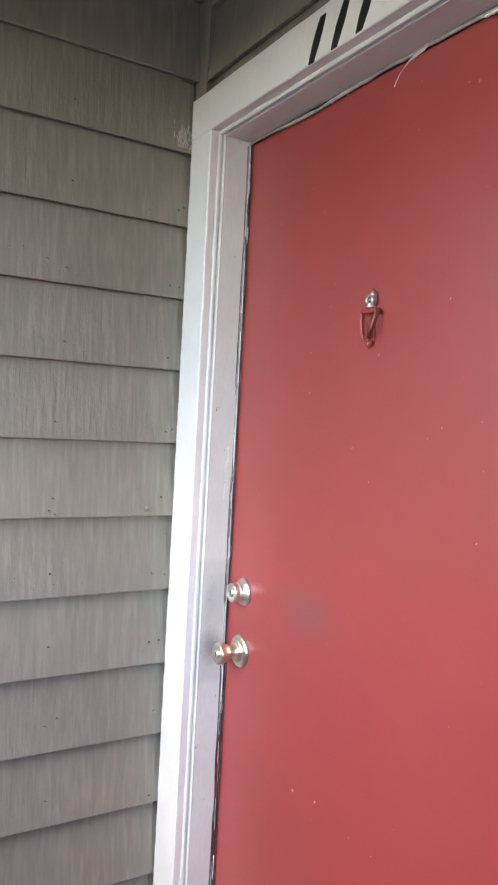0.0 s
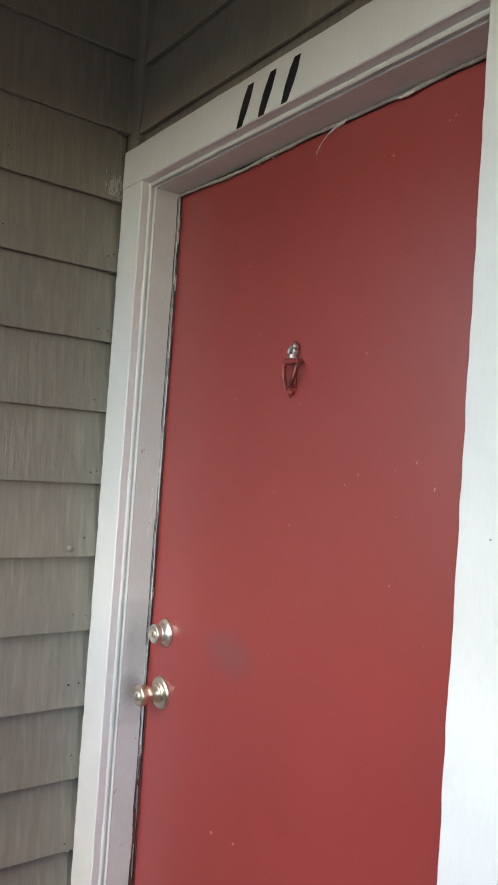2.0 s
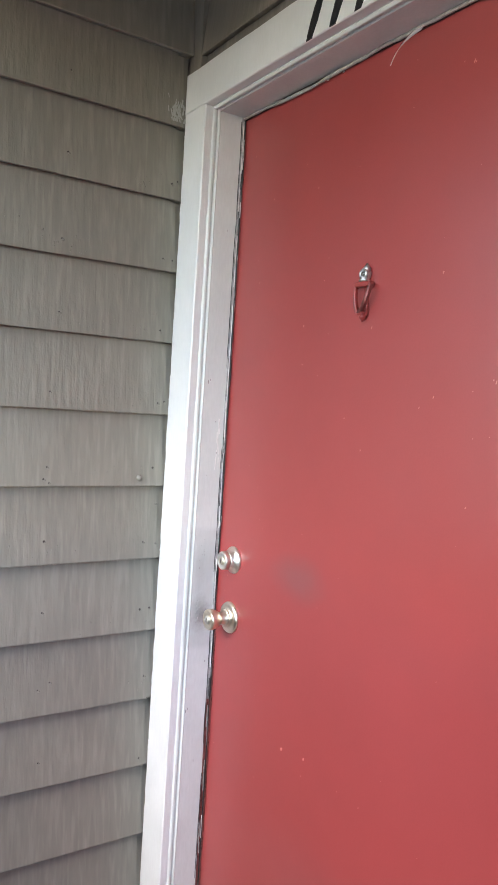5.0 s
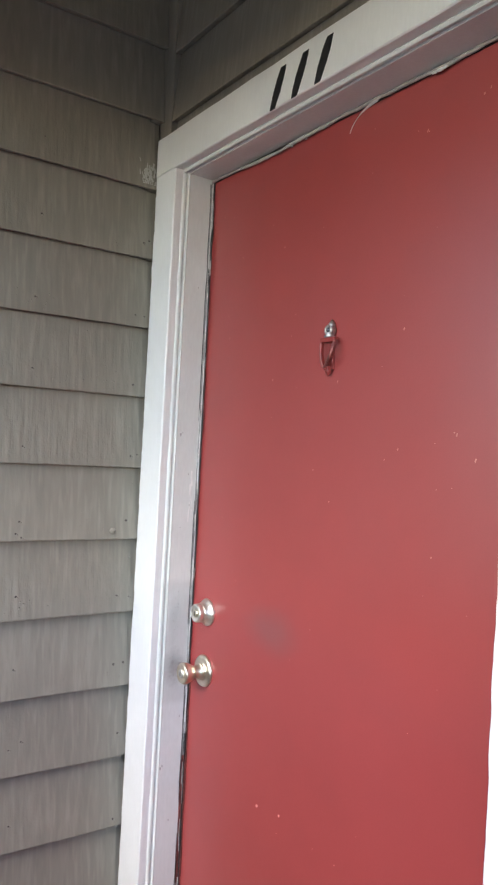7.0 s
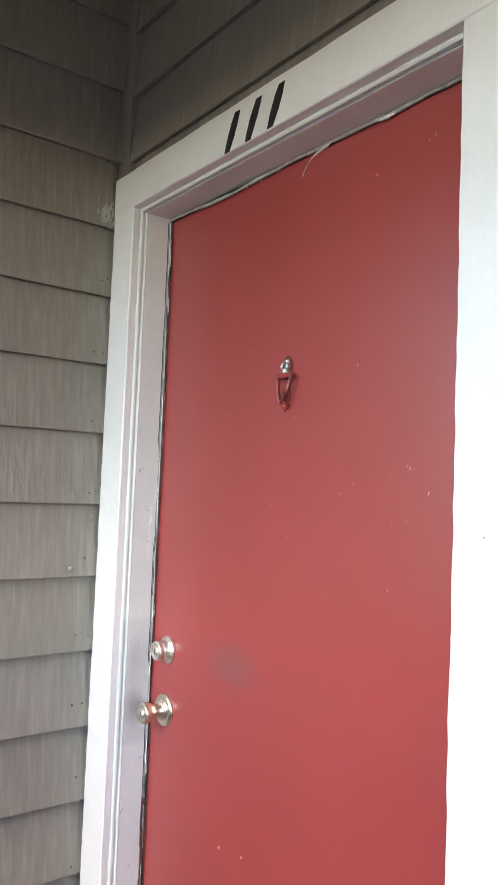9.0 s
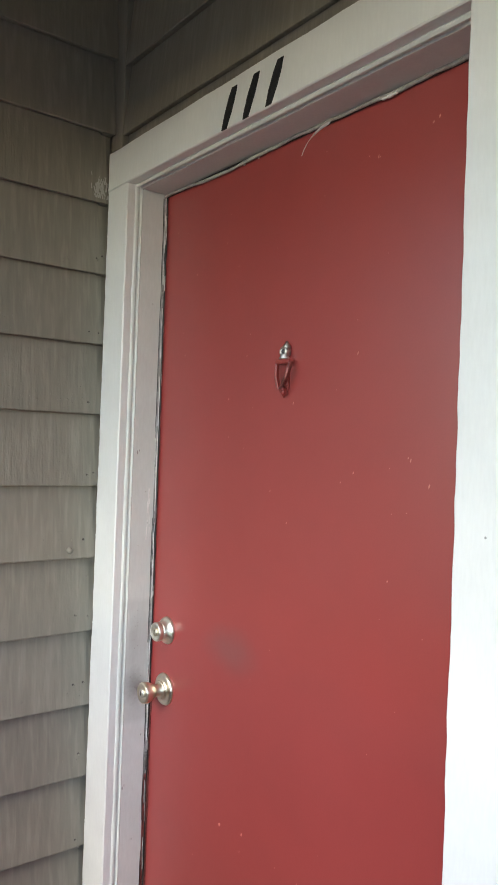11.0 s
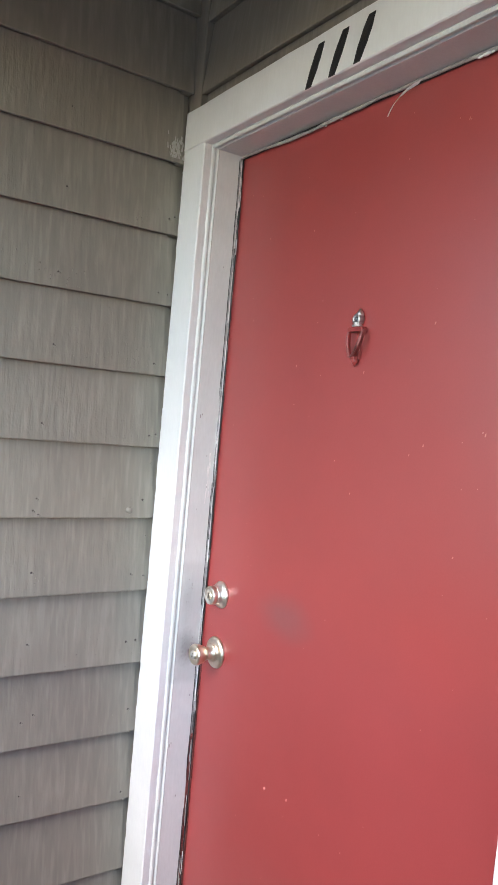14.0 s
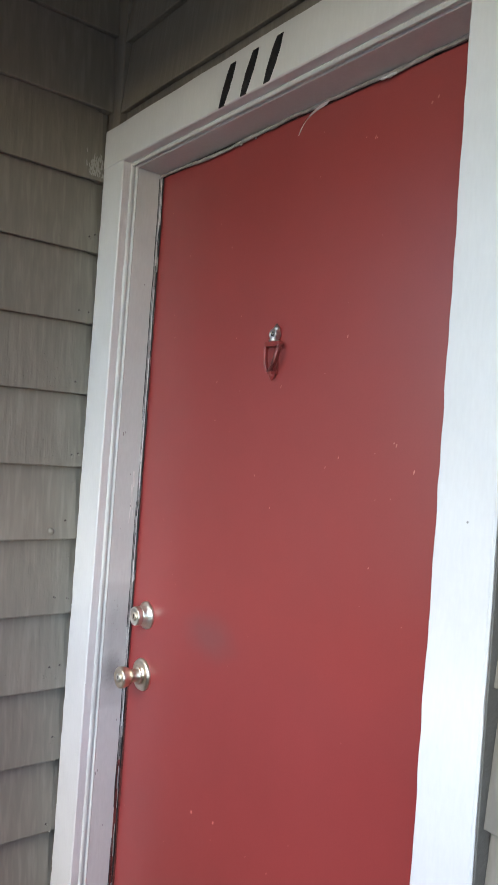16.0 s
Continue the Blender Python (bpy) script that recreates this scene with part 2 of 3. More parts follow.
# ---- the door and its frame ----
door = tagged(part("door_1", box((0.0, -0.91, 0.012), (0.044, 0.002, 2.032), 0.002), RED), "closed flat red painted door with specks and smudges", "door", kind="structure")
frame_thing = tagged(new("door_frame"), "white painted wooden door frame with worn paint", "door frame", kind="structure")


def casing_upright(y_in, y_out, top, ragged_out, ragged_in, seed):
    """A flat board with a slightly uneven, paint-clogged edge on either side."""
    rings, steps = [], 180
    for i in range(steps + 1):
        z = top * i / steps
        yo, yi = y_out(z) + wave(z, ragged_out, seed, 38.0), y_in(z) + wave(z, ragged_in, seed + 5, 17.0)
        s = 1 if yo > yi else -1
        rings.append([(-0.074, yi, z), (-0.0975, yi, z), (-0.1, yi + s * 0.0025, z), (-0.1, yo - s * 0.003, z), (-0.097, yo, z), (-0.074, yo, z)])
    return sweep(rings)


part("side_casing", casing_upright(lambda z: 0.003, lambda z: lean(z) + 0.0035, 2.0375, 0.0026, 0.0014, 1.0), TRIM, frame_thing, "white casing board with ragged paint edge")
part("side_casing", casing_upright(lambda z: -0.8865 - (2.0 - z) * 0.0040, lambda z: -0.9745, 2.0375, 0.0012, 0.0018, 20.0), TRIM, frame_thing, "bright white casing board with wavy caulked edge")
part("casing_edge", box((-0.0965, -0.9785, 0.002), (-0.0735, -0.9752, 2.030), 0.0008), EDGE_TAUPE, frame_thing, "taupe outer edge of the casing with shade in its colour")
rings = []
for i in range(81):
    y = 0.0945 - 1.0715 * i / 80
    zt, zb = 2.1265 + wave(y, 0.0014, 40), 2.0385 + wave(y, 0.0009, 44)
    rings.append([(-0.074, y, zb), (-0.0985, y, zb), (-0.1008, y, zb + 0.002), (-0.1008, y, zt - 0.0025), (-0.098, y, zt), (-0.074, y, zt)])
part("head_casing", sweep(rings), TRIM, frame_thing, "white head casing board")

# Stepped jambs: a rounded bead, a groove and a fine arris before the flat reveal.
STEPS = [(0.0, 0.055), (-0.072, 0.055), (-0.0800, 0.010), (-0.0811, 0.0065), (-0.0812, 0.0040), (-0.0802, 0.0014), (-0.0780, -0.0006), (-0.0748, -0.0012),
         (-0.0738, 0.0012), (-0.0692, 0.0020), (-0.0682, 0.0012), (-0.0676, -0.0026), (-0.0660, -0.0038), (-0.0640, -0.0032), (-0.012, -0.0032), (0.0, -0.0032)]



def jamb_side(origin, s, top):
    rings = []
    for i in range(61):
        z = top * i / 60
        rings.append([(x, origin + s * (d + wave(z, 0.0005, x * 100)), z) for x, d in STEPS])
    return sweep(rings)


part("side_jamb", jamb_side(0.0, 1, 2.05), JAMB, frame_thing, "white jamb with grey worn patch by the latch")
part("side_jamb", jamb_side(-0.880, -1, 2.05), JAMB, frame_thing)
rings = []
for i in range(61):
    y = 0.012 - 0.905 * i / 60
    rings.append([(x + 0.0004, y, 2.0315 + d * 0.5 + (0.0015 if d > 0.001 else 0) + wave(y, 0.0005, x * 90)) for x, d in STEPS])
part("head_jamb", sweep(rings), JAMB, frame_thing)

# Paint drips and chips along the arrises of the casing and bead.
rng = random.Random(31)
bmc = bmesh.new()
for z in (1.985, 1.90, 1.78, 1.69, 1.52, 1.405, 1.31, 1.155, 1.02, 0.90, 0.84, 0.725, 0.64, 0.58, 0.49):
    for x, y in ((-0.0993, 0.0035), (-0.0790, 0.0002), (-0.0668, -0.0036))[rng.randrange(3):][:1]:
        vs = bmesh.ops.create_icosphere(bmc, subdivisions=1, radius=1.0)["verts"]
        a, h = rng.uniform(0.0008, 0.0017), rng.uniform(0.0025, 0.007)
        for v in vs:
            v.co = Vector((x + v.co.x * a, y + v.co.y * a, z + v.co.z * h + wave(v.co.x, 0.0006, z)))
for k in range(46):
    z = rng.uniform(0.4, 2.03)
    vs = bmesh.ops.create_icosphere(bmc, subdivisions=1, radius=1.0)["verts"]
    a, h = rng.uniform(0.0008, 0.0020), rng.uniform(0.0012, 0.0040)
    for v in vs:
        v.co = Vector((-0.0985 + v.co.x * a, lean(z) + 0.001 + v.co.y * a * 1.6, z + v.co.z * h))
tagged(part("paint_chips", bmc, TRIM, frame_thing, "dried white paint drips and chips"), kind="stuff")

# Weatherstrip: black gasket line with grey and white torn bits.
def strip_side(x, y, r, seed, z0, z1, amount=0.0012, thick=0.6):
    pts = [(x + wave(z, 0.001, seed + 9, 14), y + wave(z, amount, seed, 22), z) for z in np.linspace(z0, z1, max(10, int((z1 - z0) * 70)))]
    return tube(pts, [r * (1 + 0.5 * wave(p[2], 1.0, seed + 3, 30)) for p in pts], 6, thick)


def flange(z0, z1, x0, x1, proud, seed):
    """A flat vinyl weatherstrip leg along the reveal, rippled along its length."""
    rings = []
    for z in np.linspace(z0, z1, max(8, int((z1 - z0) * 60))):
        a, b, h = x0 + wave(z, 0.0012, seed, 12), x1 + wave(z, 0.0010, seed + 2, 15), proud * (1 + 0.35 * wave(z, 1.0, seed + 4, 16))
        rings.append([(a, -0.0028, z), (a + 0.0006, -0.0032 - h, z), ((a + b) / 2, -0.0032 - h * 0.65, z), (b - 0.0006, -0.0032 - h * 1.15, z), (b, -0.0028, z)])
    return sweep(rings)


part("weatherstrip", flange(0.725, 2.026, -0.0098, -0.0036, 0.0020, 3), GASKET, frame_thing, "pale grey vinyl weatherstrip with a rippled edge")
part("weatherstrip", flange(0.02, 0.724, -0.0098, -0.0036, 0.0020, 8), WORN, frame_thing, "weatherstrip painted over in dark red")
part("gasket", strip_side(-0.0022, -0.0046, 0.0024, 3, 0.02, 2.028, 0.0016), RUBBER, frame_thing, "black cracked rubber gasket")
for k, (z0, z1) in enumerate(((1.48, 2.02), (1.02, 1.30), (0.62, 0.93), (0.30, 0.55))):
    part("gasket", strip_side(-0.0108, -0.0036, 0.0012, 15 + k, z0, z1, 0.0008), RUBBER, frame_thing, "black open kerf beside the weatherstrip")
for k, (z0, z1) in enumerate(((1.66, 2.02), (1.30, 1.62), (1.12, 1.29), (0.97, 1.05), (0.80, 0.88), (0.66, 0.71), (0.40, 0.44))):
    part("gasket_lip", strip_side(-0.0068, -0.0060, 0.0012, 30 + k, z0, z1, 0.0012), GASKET if k > 4 else CHIP, frame_thing, "torn pale gasket lip")
part("door_edge_line", strip_side(-0.0006, -0.0085, 0.0036, 90, 0.05, 0.90, 0.0012, 0.45), WORN, frame_thing, "dark maroon strip beside the door")
rng = random.Random(12)
for k in range(34):
    z0 = rng.uniform(0.35, 1.98)
    part("gasket_lip", strip_side(-0.0060 + rng.uniform(-0.003, 0.003), -0.0058 - rng.uniform(0, 0.0016), rng.uniform(0.0006, 0.0012), 60 + k, z0, z0 + rng.uniform(0.012, 0.07), 0.002),
         (CHIP, GASKET, RUBBER)[k % 3], frame_thing, "torn pale gasket lip")
for k in range(9):
    z0 = 1.255 + 0.011 * k + rng.uniform(-0.004, 0.004)
    part("gasket_lip", strip_side(-0.0215 + rng.uniform(-0.004, 0.004), -0.0033, rng.uniform(0.0003, 0.0006), 120 + k, z0, z0 + rng.uniform(0.012, 0.035), 0.0002, rng.uniform(2.0, 4.5)), CHIP, frame_thing, "white scrape of bare paint on the reveal")
pts, rad = [], []
for y in np.linspace(-0.004, -0.875, 140):
    sag = 0.0065 * math.exp(-(((y + 0.24) / 0.11) ** 2)) + 0.003 * math.exp(-(((y + 0.68) / 0.03) ** 2))
    pts.append((-0.006 + wave(y, 0.0012, 60, 20), y, 2.0268 - sag + wave(y, 0.0016, 61, 22)))
    rad.append(0.0032 * (1 + 0.35 * wave(y, 1.0, 62, 25)))
part("top_gasket", tube(pts, rad, 7), CAULK, frame_thing, "grey torn gasket sagging from the head")
part("gasket_backing", box((-0.003, -0.88, 2.0240), (0.0, -0.004, 2.0305)), RUBBER, frame_thing, "black gasket backing")
rings = []
for i in range(15):
    t = i / 14
    y, z = -0.540 + 0.056 * t, 2.022 - 0.030 * t - 0.013 * t ** 2.2
    w = (0.0020 + 0.0026 * math.sin(math.pi * min(1, 0.15 + t * 0.9))) * (1 - 0.65 * t ** 3)
    x = -0.008 - 0.014 * math.sin(2.2 * t)
    rings.append([(x, y - w, z + w), (x - 0.0012, y - w, z + w), (x - 0.0012, y + w, z - w * 0.6), (x, y + w, z - w * 0.6)])
part("loose_strip", sweep(rings), CHIP, frame_thing, "curled pale strip of torn weatherstrip hanging down")
bmb = bmesh.new()
for y, r in ((-0.662, 0.004), (-0.674, 0.005), (-0.684, 0.0035), (-0.30, 0.0022), (-0.345, 0.002)):
    vs = bmesh.ops.create_icosphere(bmb, subdivisions=2, radius=r)["verts"]
    for v in vs:
        v.co = Vector((-0.008 + v.co.x * 0.7, y + v.co.y * 1.5 + wave(v.co.z, 0.002, y), 2.0205 + v.co.z * 0.6 + (-0.004 if y > -0.4 else 0)))
part("caulk_lump", bmb, CHIP, frame_thing, "white caulk lumps", True)

# ---- door hardware ----
knob = tagged(new("doorknob"), "worn pale brass tulip doorknob with key slot")
knob.parent = door
KY, KZ = -0.0655, 0.931
part("rose", turned([(0.0, 0.0350), (0.002, 0.0348), (0.0055, 0.0330), (0.0075, 0.0285), (0.0070, 0.0235), (0.0085, 0.0205), (0.0105, 0.0195), (0.011, 0.0)], KY, KZ), BRASS, knob, smooth=True)
part("neck", turned([(0.007, 0.0175), (0.015, 0.0165), (0.017, 0.0145), (0.025, 0.0128), (0.030, 0.0135)], KY, KZ), BRASS, knob, smooth=True)
part("grip", turned([(0.026, 0.0122), (0.029, 0.0145), (0.035, 0.0182), (0.042, 0.0212), (0.048, 0.0228), (0.053, 0.0230), (0.0562, 0.0218), (0.0575, 0.0198), (0.0568, 0.0172), (0.0560, 0.0125), (0.0560, 0.0)], KY, KZ), BRASS, knob, smooth=True)
part("neck_ring", turned([(0.0105, 0.0190), (0.0128, 0.0205), (0.0150, 0.0190), (0.0150, 0.0)], KY, KZ), BRASS, knob, smooth=True)
part("key_cylinder", turned([(0.054, 0.0095), (0.0588, 0.0095), (0.0598, 0.0085), (0.0598, 0.0)], KY, KZ, 28), NICKEL, knob, smooth=True)
part("key_slot", box((-0.0605, KY - 0.0011, KZ - 0.005), (-0.0585, KY + 0.0011, KZ + 0.005)), DARK, knob)

bolt = tagged(new("deadbolt"), "dulled nickel deadbolt cylinder with key slot")
bolt.parent = door
BY, BZ = -0.0675, 1.060
part("rose", turned([(0.0, 0.0298), (0.0025, 0.0298), (0.0050, 0.0286), (0.0080, 0.0250), (0.0120, 0.0222), (0.0170, 0.0208), (0.020, 0.0205), (0.020, 0.0)], BY, BZ), NICKEL, bolt, smooth=True)
part("cylinder", turned([(0.018, 0.0204), (0.029, 0.0204), (0.0312, 0.0196), (0.0320, 0.0180), (0.0317, 0.0160), (0.0303, 0.0140), (0.0303, 0.0)], BY, BZ), NICKEL, bolt, smooth=True)
part("key_plug", turned([(0.029, 0.0088), (0.0325, 0.0088), (0.0332, 0.0080), (0.0332, 0.0)], BY, BZ, 28), BRASS, bolt, smooth=True)
part("key_slot", box((-0.0340, BY - 0.001, BZ - 0.005), (-0.0322, BY + 0.001, BZ + 0.005)), DARK, bolt)

knocker = tagged(new("door_knocker"), "small chrome door knocker with peephole, half painted red")
knocker.parent = door
NY, NZ = -0.444, 1.602
part("back_plate", box((-0.004, NY - 0.006, NZ - 0.030), (0.0005, NY + 0.006, NZ + 0.040), 0.0015), RED_OVER, knocker, "red painted back plate")
part("peephole", turned([(0.002, 0.0105), (0.011, 0.0105), (0.0135, 0.0090), (0.014, 0.0070), (0.0125, 0.0055), (0.0125, 0.0)], NY + 0.001, NZ + 0.040, 28), CHROME, knocker, smooth=True)
part("peephole_lens", turned([(0.010, 0.0052), (0.0132, 0.0045), (0.0142, 0.0025), (0.0145, 0.0)], NY + 0.001, NZ + 0.040, 20), LENS, knocker, smooth=True)


def spindle(profile, y, x, seg=18):
    return sweep([[(x + r * math.cos(2 * math.pi * i / seg), y + r * math.sin(2 * math.pi * i / seg), z) for i in range(seg)] for z, r in profile])


part("top_finial", spindle([(NZ + 0.044, 0.0065), (NZ + 0.050, 0.0068), (NZ + 0.054, 0.0045), (NZ + 0.057, 0.0026), (NZ + 0.0595, 0.0006)], NY - 0.002, -0.0065), CHROME, knocker, smooth=True)
LZ = NZ + 0.005
part("collar", spindle([(LZ + 0.021, 0.0085), (LZ + 0.024, 0.0100), (LZ + 0.0265, 0.0070), (LZ + 0.029, 0.0088), (LZ + 0.031, 0.0060)], NY, -0.009), CHROME, knocker, smooth=True)
bm = box((-0.016, NY - 0.0205, LZ + 0.0125), (-0.004, NY + 0.0195, LZ + 0.0215), 0.0025)
part("crossbar", bm, RED_OVER, knocker, "red painted crossbar with worn edges")


def arm(y0, y1, w0, w1, out):
    rings = []
    for i in range(13):
        t = i / 12
        y = y0 + (y1 - y0) * t ** 2.8
        z = LZ + 0.016 - 0.048 * t
        x = -0.011 - out * math.sin(math.pi * t) ** 0.8
        w = w0 + (w1 - w0) * t
        rings.append([(x - 0.003, y - w, z), (x - 0.0042, y, z), (x - 0.003, y + w, z), (x + 0.003, y + w, z), (x + 0.003, y - w, z)])
    return sweep(rings)


part("ring_arm", arm(NY + 0.0165, NY + 0.009, 0.0026, 0.0036, 0.002), RED_OVER, knocker, "red painted ring arm with bare metal edge")
part("ring_arm", arm(NY - 0.0200, NY + 0.005, 0.0032, 0.0044, 0.005), WORN, knocker, "dark metal ring arm with red paint traces")
part("striker", box((-0.014, NY - 0.004, LZ - 0.036), (-0.003, NY + 0.008, LZ - 0.029), 0.002), RED_OVER, knocker)
part("bottom_finial", spindle([(LZ - 0.0475, 0.0008), (LZ - 0.044, 0.0030), (LZ - 0.040, 0.0062), (LZ - 0.0385, 0.0066), (LZ - 0.0365, 0.0050), (LZ - 0.034, 0.0060)], NY + 0.0005, -0.0075), RED_OVER, knocker, "red painted finial", True)

# Pale paint specks on the door.
rng = random.Random(4)
specks = [(-0.286, 0.727, 4.2), (-0.357, 0.738, 3.6), (-0.616, 1.434, 1.7), (-0.693, 1.445, 1.2), (-0.734, 1.459, 1.8), (-0.617, 1.627, 1.9),
          (-0.650, 1.935, 1.6), (-0.266, 1.562, 1.6), (-0.269, 1.487, 1.5), (-0.406, 1.390, 1.3), (-0.455, 1.336, 1.3), (-0.696, 1.272, 2.0),
          (-0.754, 1.957, 2.4), (-0.765, 1.962, 2.0), (-0.647, 1.937, 1.6), (-0.770, 1.422, 2.0), (-0.729, 1.462, 1.4), (-0.462, 1.550, 1.5)]
specks += [(rng.uniform(-0.87, -0.03), rng.uniform(0.3, 2.0), rng.uniform(0.5, 1.1)) for _ in range(60)]
bm = bmesh.new()
for y, z, r in specks:
    r *= 0.001
    long = 0.9 if r > 0.0021 else rng.uniform(0.8, 2.2)
    ring = [(y + r * rng.uniform(0.5, 1.1) * math.cos(a) - 0.3 * r * long * math.sin(a), z + r * long * rng.uniform(0.7, 1.3) * math.sin(a)) for a in np.linspace(0, 2 * math.pi, 8)[:-1]]
    sweep([[(0.0003, p, q) for p, q in ring], [(-0.0007, y + (p - y) * 0.6, z + (q - z) * 0.6) for p, q in ring]], bm=bm)
tagged(part("paint_specks", bm, material("pinkish_paint_specks", (0.56, 0.24, 0.20), 0.5, bump=0.0), door, "tiny pale paint specks"), kind="stuff")

# Scuffs and dings on the latch side's reveal and casing edge.
rng = random.Random(21)
bm = bmesh.new()
marks = [(rng.uniform(-0.052, -0.025), 0.932 + rng.gauss(0, 0.012), rng.uniform(0.4, 1.0)) for _ in range(30)]
marks += [(rng.uniform(-0.050, -0.036), 1.055 + rng.gauss(0, 0.022), rng.uniform(0.4, 0.9)) for _ in range(12)]
marks += [(-0.055, 1.447, 2.2), (-0.05, 1.452, 1.6), (-0.024, 1.29, 1.2), (-0.03, 1.36, 0.9), (-0.062, 0.705, 2.0), (-0.058, 0.71, 1.4), (-0.02, 0.815, 1.3),
          (-0.03, 1.78, 0.9), (-0.045, 1.24, 0.8), (-0.035, 0.585, 1.3)]
for x, z, r in marks:
    r *= 0.001
    ring = [(x + r * rng.uniform(0.5, 1.1) * math.cos(a), z + r * rng.uniform(1.5, 3.2) * math.sin(a)) for a in np.linspace(0, 2 * math.pi, 7)[:-1]]
    sweep([[(p, -0.0028, q) for p, q in ring], [(x + (p - x) * 0.7, -0.0041, z + (q - z) * 0.7) for p, q in ring]], bm=bm)
tagged(part("scuff_marks", bm, material("grey_scuffs", (0.36, 0.34, 0.33), 0.7, bump=0.0), frame_thing, "small dark scuffs and dings"), kind="stuff")

# The painted number over the door, as three slanted bars.
number = tagged(new("house_number"), "three slanted black painted bars on the white head casing", "house number")
for k in range(3):
    y, zc, hw, hh, sl = -0.375 - 0.0635 * k, 2.0735 + 0.0006 * k, 0.0112, 0.0345, 0.016
    outline = []
    for t in np.linspace(0, 1, 9):
        outline.append((y + hw * (0.7 + 0.3 * math.sin(math.pi * t)) + sl * (0.5 - t) * 2 * 0.9 + wave(t, 0.001, k), zc - hh + 2 * hh * t))
    for t in np.linspace(1, 0, 9):
        outline.append((y - hw * (0.7 + 0.3 * math.sin(math.pi * t)) + sl * (0.5 - t) * 2 * 0.9 + wave(t, 0.001, k + 7), zc - hh + 2 * hh * t))
    part("number_bar", sweep([[(-0.1000, p, q) for p, q in outline], [(-0.1018, p, q) for p, q in outline]]), INK, number)

# ---- siding boards, nails and paint marks ----
def lap_mesh(length, seed, out=0.0, height=0.185):
    """A lapped board along +x from 0, its face towards -y, hanging from z = height to a butt edge at z = 0, thicker at the butt."""
    rings, steps = [], 9
    for i in range(steps + 1):
        x = length * i / steps
        dz, dy = wave(x, 0.0022, seed, 2.2), wave(x, 0.0008, seed + 4, 3.0)
        rings.append([(x, 0.0, dz + 0.004), (x, -0.0120 + dy, dz + 0.001), (x, -0.0165 + dy, dz), (x, -0.0184 + dy, dz + 0.0006), (x, -0.0190 + dy, dz + 0.0022), (x, 0.0 + dy * 0.3 - 0.0005, height), (x, 0.006, height)])
    return finish("siding_board", sweep(rings), SIDING)


north_meshes = [lap_mesh(1.33, s) for s in (11, 23, 37, 51)]
SHIFT = {-1: -0.010, 0: -0.007, 1: -0.005, 3: 0.004, 4: 0.005, 5: 0.005, 6: 0.003, 7: -0.003, 8: -0.001, 9: 0.002}
north_z = [2.017 - 0.1638 * k + SHIFT.get(k, 0.0) for k in range(-4, 13)]
for k, z in enumerate(north_z):
    ob = new("siding_board", north_meshes[k % 4])
    ob.parent = wall_north
    end = (-0.0892 if z > 2.06 else -0.1065) + 0.0016 * math.sin(k * 2.3) * (z < 2.06)
    ob.matrix_basis = pose(end - 1.33, lean(z) + 0.0180, z, -0.23, 0, 0)

east_meshes = [lap_mesh(2.03, s) for s in (71, 83, 97)]
for k in range(-7, 10):
    z = 1.190 - 0.1625 * -k if k < 0 else 1.190 + 0.1625 * k
    if z > CEIL - 0.02:
        continue
    ob = new("siding_board", east_meshes[k % 3])
    ob.parent = wall_east
    ob.matrix_basis = pose(-0.0685, -0.9790, z, 0, 0, -90)
over_meshes = [lap_mesh(1.024, s) for s in (111, 123)]
for k in range(4):
    z = 2.1625 + 0.1560 * k
    if z > CEIL - 0.02:
        continue
    ob = new("siding_board", over_meshes[k % 2])
    ob.parent = wall_east
    ob.matrix_basis = pose(-0.0685, 0.0565, z, 0, 0, -90)
part("siding_board", box((-0.0745, -0.965, 2.129), (-0.0625, 0.0545, 2.175), 0.001), SIDING, wall_east)
corner = part("trim_corner", box((-0.0885, 0.0575, 2.1285), (-0.0625, 0.1200, CEIL - 0.002), 0.002), SIDING)
tagged(corner, "narrow taupe painted corner board", "trim", kind="structure")


def dot(centre, normal_axis, r, depth, seg=10):
    """A small nail head or hole that stands out of, or sits on, a board."""
    c, rings = Vector(centre), []
    for f, d in ((1.0, -0.002), (1.0, depth * 0.5), (0.6, depth), (0.1, depth * 1.05)):
        ring = []
        for i in range(seg):
            a = 2 * math.pi * i / seg
            if normal_axis == "y":
                ring.append((c.x + f * r * math.cos(a), c.y - d, c.z + f * r * math.sin(a)))
            else:
                ring.append((c.x - d, c.y + f * r * math.cos(a), c.z + f * r * math.sin(a)))
        rings.append(ring)
    return sweep(rings)


def face_y(z):
    """The face of the side wall's boards at a height."""
    below = max(b for b in north_z if b <= z)
    return lean(below) + 0.0180 - 0.0190 * (1 - (z - below) / 0.185) - math.sin(radians(0.23)) * (z - below) * -1


rings = []
for i in range(901):
    z = 0.06 + 2.125 * i / 900
    y, r = face_y(z) + 0.0022 + wave(z, 0.0006, 140, 14), wave(z, 0.0008, 145, 25)
    rings.append([(-0.118, y + 0.002, z), (-0.1120, y + r, z), (-0.1035, y - 0.0006 + r, z), (-0.0935, y - 0.001, z), (-0.0935, y + 0.03, z), (-0.118, y + 0.03, z)])
part("caulk_joint", sweep(rings), SIDING, wall_north, "taupe painted caulk joint between siding and casing")

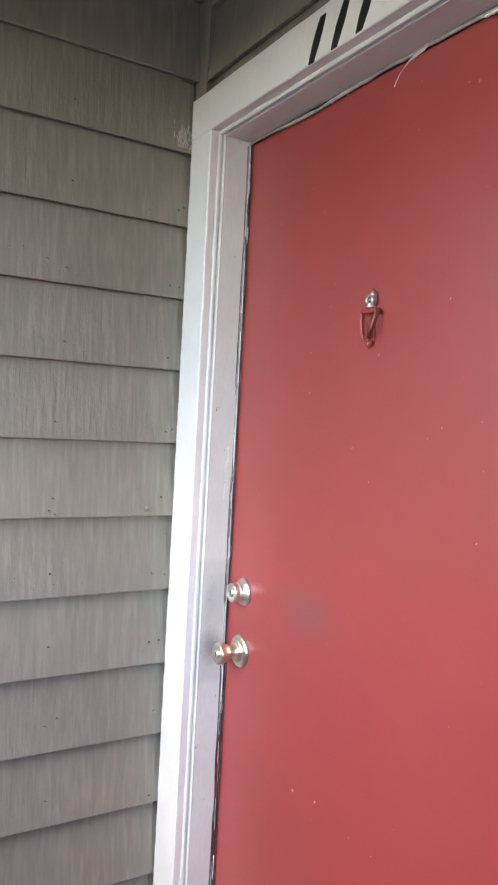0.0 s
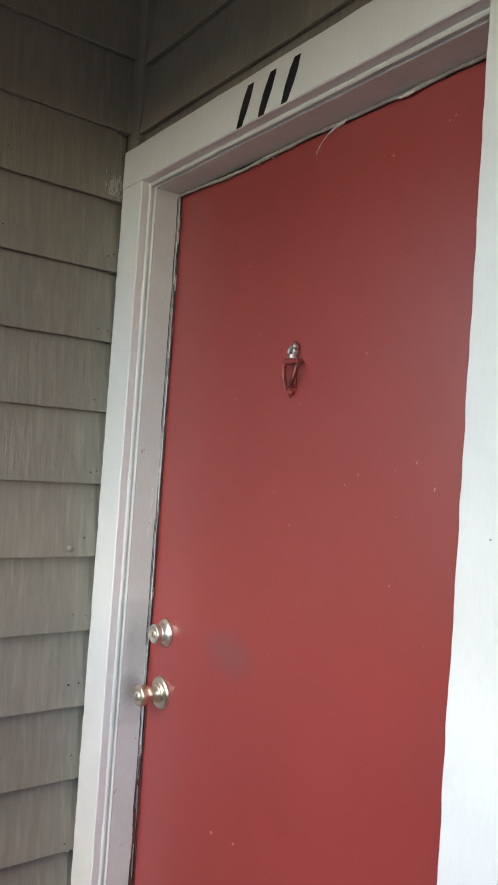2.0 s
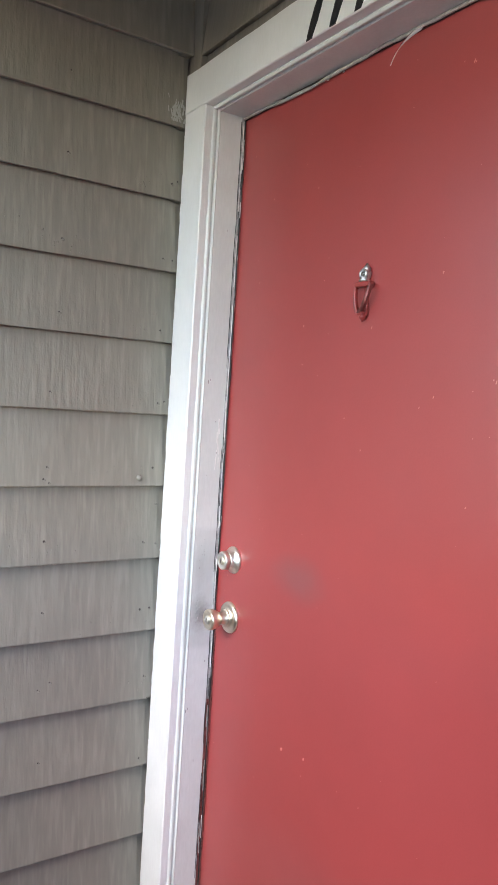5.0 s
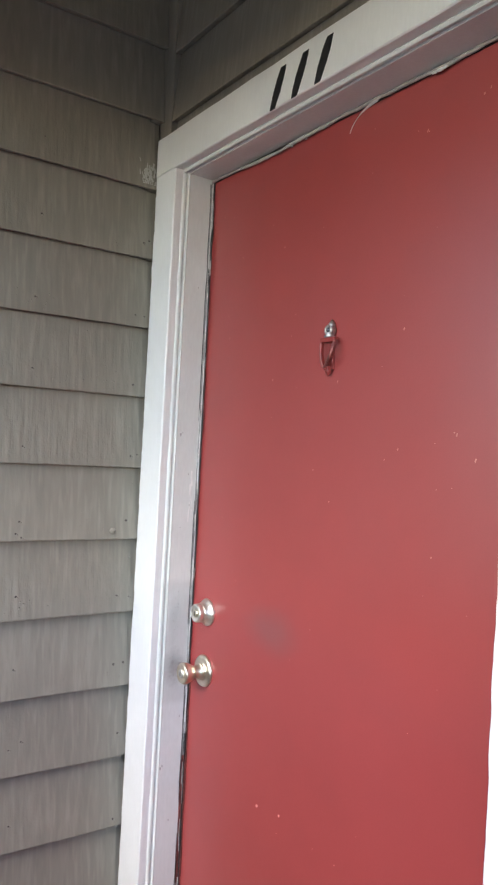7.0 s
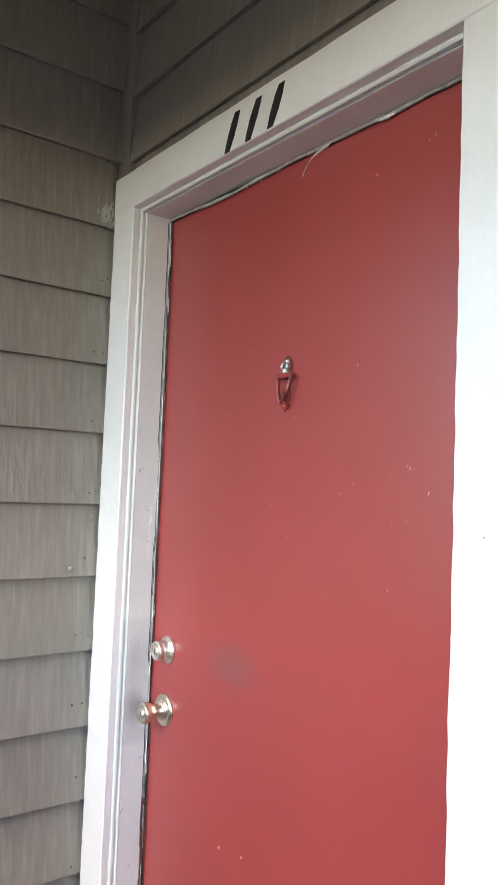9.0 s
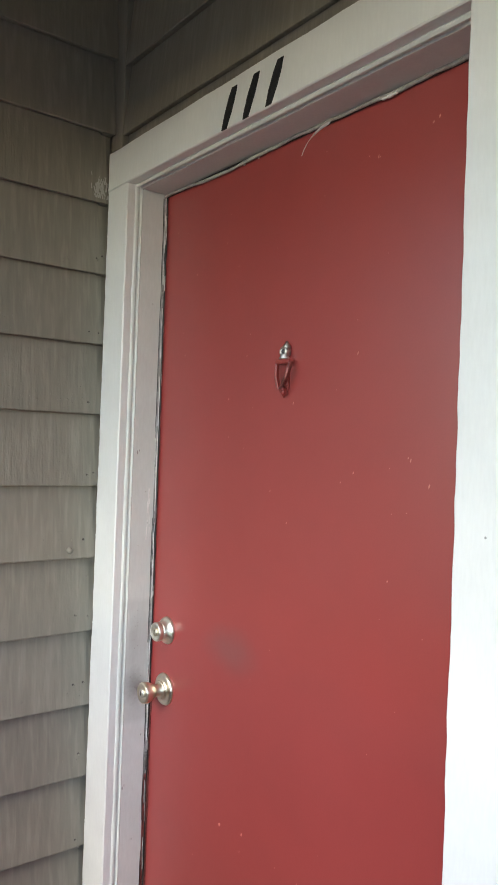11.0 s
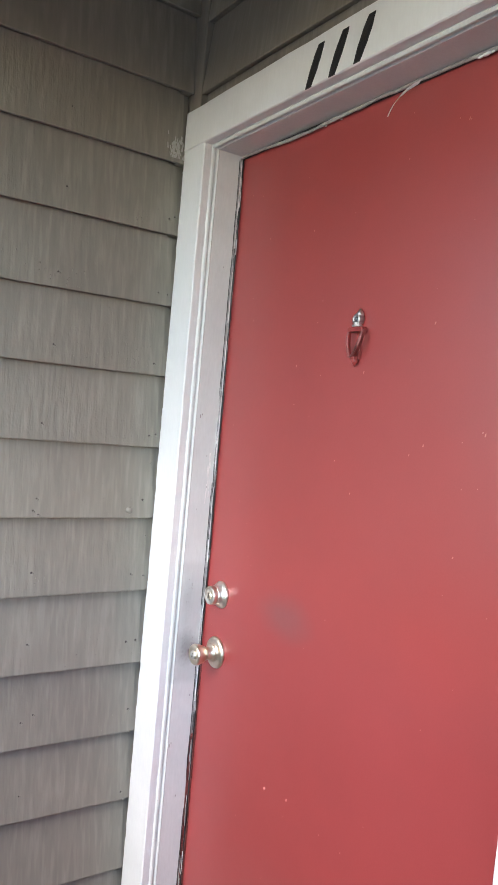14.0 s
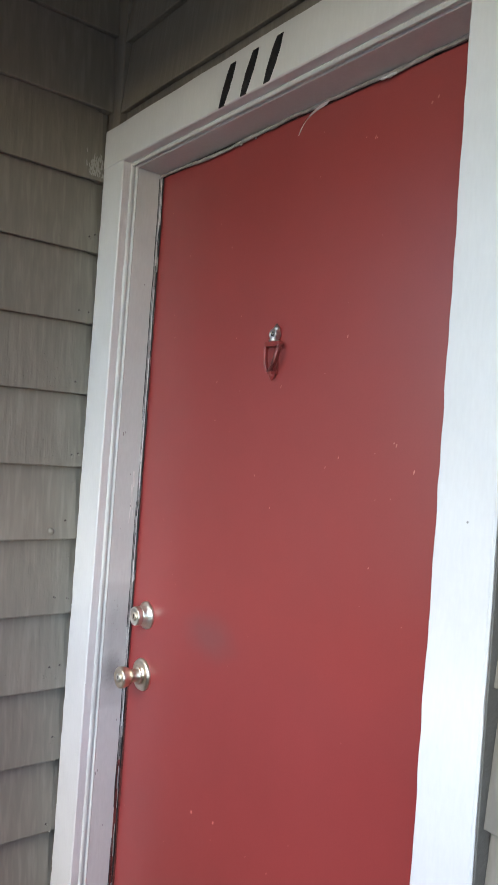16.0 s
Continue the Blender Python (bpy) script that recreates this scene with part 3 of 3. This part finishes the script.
NAILS = [(-0.363, 1.898), (-0.367, 1.721), (-0.365, 1.570), (-0.376, 1.403), (-0.374, 1.244), (-0.369, 1.211), (-0.381, 1.219), (-0.372, 1.086), (-0.368, 0.931),
         (-0.343, 0.775), (-0.369, 0.762), (-0.123, 1.883), (-0.1095, 1.890), (-0.135, 1.715), (-0.112, 1.714), (-0.131, 1.556), (-0.127, 1.392), (-0.111, 1.396),
         (-0.129, 1.245), (-0.143, 1.074), (-0.112, 1.070), (-0.140, 0.917), (-0.116, 0.919), (-0.120, 0.757), (-0.122, 0.563), (-0.36, 0.60), (-0.365, 2.062)]
rng = random.Random(9)
for k, (x, z) in enumerate(NAILS):
    y = face_y(z)
    part("nail", dot((x, y, z), "y", rng.uniform(0.0021, 0.0028), 0.0008, 9), DARK, wall_north)
    part("nail_paint", dot((x + 0.0026, y, z - 0.0024), "y", rng.uniform(0.0022, 0.0032), 0.0016, 9), SIDING, wall_north, "blister of paint round a nail", True)

# Blisters and short drips of thick paint, mostly low on the boards.
bm = bmesh.new()
for k in range(420):
    row = rng.choice((1, 2, 2, 3, 3, 3, 4, 5, 5, 6, 7, 8)) + 4
    x = rng.choice((rng.uniform(-0.75, -0.11), rng.gauss(-0.34, 0.06), rng.gauss(-0.20, 0.03)))
    if not -0.8 < x < -0.11:
        continue
    z = north_z[row] + 0.006 + min(0.14, abs(rng.gauss(0, 0.035)))
    a, h = rng.uniform(0.0008, 0.0022), rng.uniform(0.0010, 0.0050)
    vs = bmesh.ops.create_icosphere(bm, subdivisions=1, radius=1.0)["verts"]
    y = face_y(z) + 0.0002
    for v in vs:
        v.co = Vector((x + v.co.x * a, y + v.co.y * 0.0008, z + v.co.z * h))
tagged(part("paint_blisters", bm, SIDING, wall_north, "small blisters and drips of thick taupe paint", True), kind="stuff")
for x, z in ((-0.1135, 0.706), (-0.1125, 0.700), (-0.1120, 1.330), (-0.1110, 1.160), (-0.1140, 0.545)):
    part("paint_drip", dot((x, face_y(z) - 0.0005, z), "y", 0.0024, 0.0015, 8), SIDING, wall_north, "paint drip at a board end", True)
part("nail_cap", dot((-0.162, face_y(1.222) + 0.001, 1.222), "y", 0.0072, 0.0055, 18), SIDING, wall_north, "round painted-over nail cap", True)
part("nail", dot((-0.0815, -0.285, 2.203), "x", 0.0026, 0.001), DARK, wall_east)
part("nail", dot((-0.1000, -0.9370, 1.373), "x", 0.0015, 0.0007), GASKET, frame_thing)

# White brush marks that strayed onto the side wall.
rng = random.Random(2)
bm = bmesh.new()
for _ in range(70):
    x, z = -0.127 + rng.gauss(0, 0.0065) + 0.012 * (_ % 2), 2.036 + rng.gauss(0, 0.012)
    z = max(z, 2.019)
    w, h = rng.uniform(0.0007, 0.0020), rng.uniform(0.004, 0.014)
    y = face_y(z) - 0.0008
    tilt = rng.uniform(-0.3, 0.3) * h
    sweep([[(x - w, y, z), (x + w, y, z), (x + w * 0.4 + tilt, y + 0.0006, z + h), (x - w * 0.6 + tilt, y + 0.0006, z + h)],
           [(x - w, y + 0.002, z), (x + w, y + 0.002, z), (x + w * 0.4 + tilt, y + 0.002, z + h), (x - w * 0.6 + tilt, y + 0.002, z + h)]], bm=bm)
tagged(part("paint_smear", bm, material("thin_white_smear", (0.44, 0.42, 0.39), 0.5, bump=0.0), wall_north, "stray white brush marks"), kind="stuff")
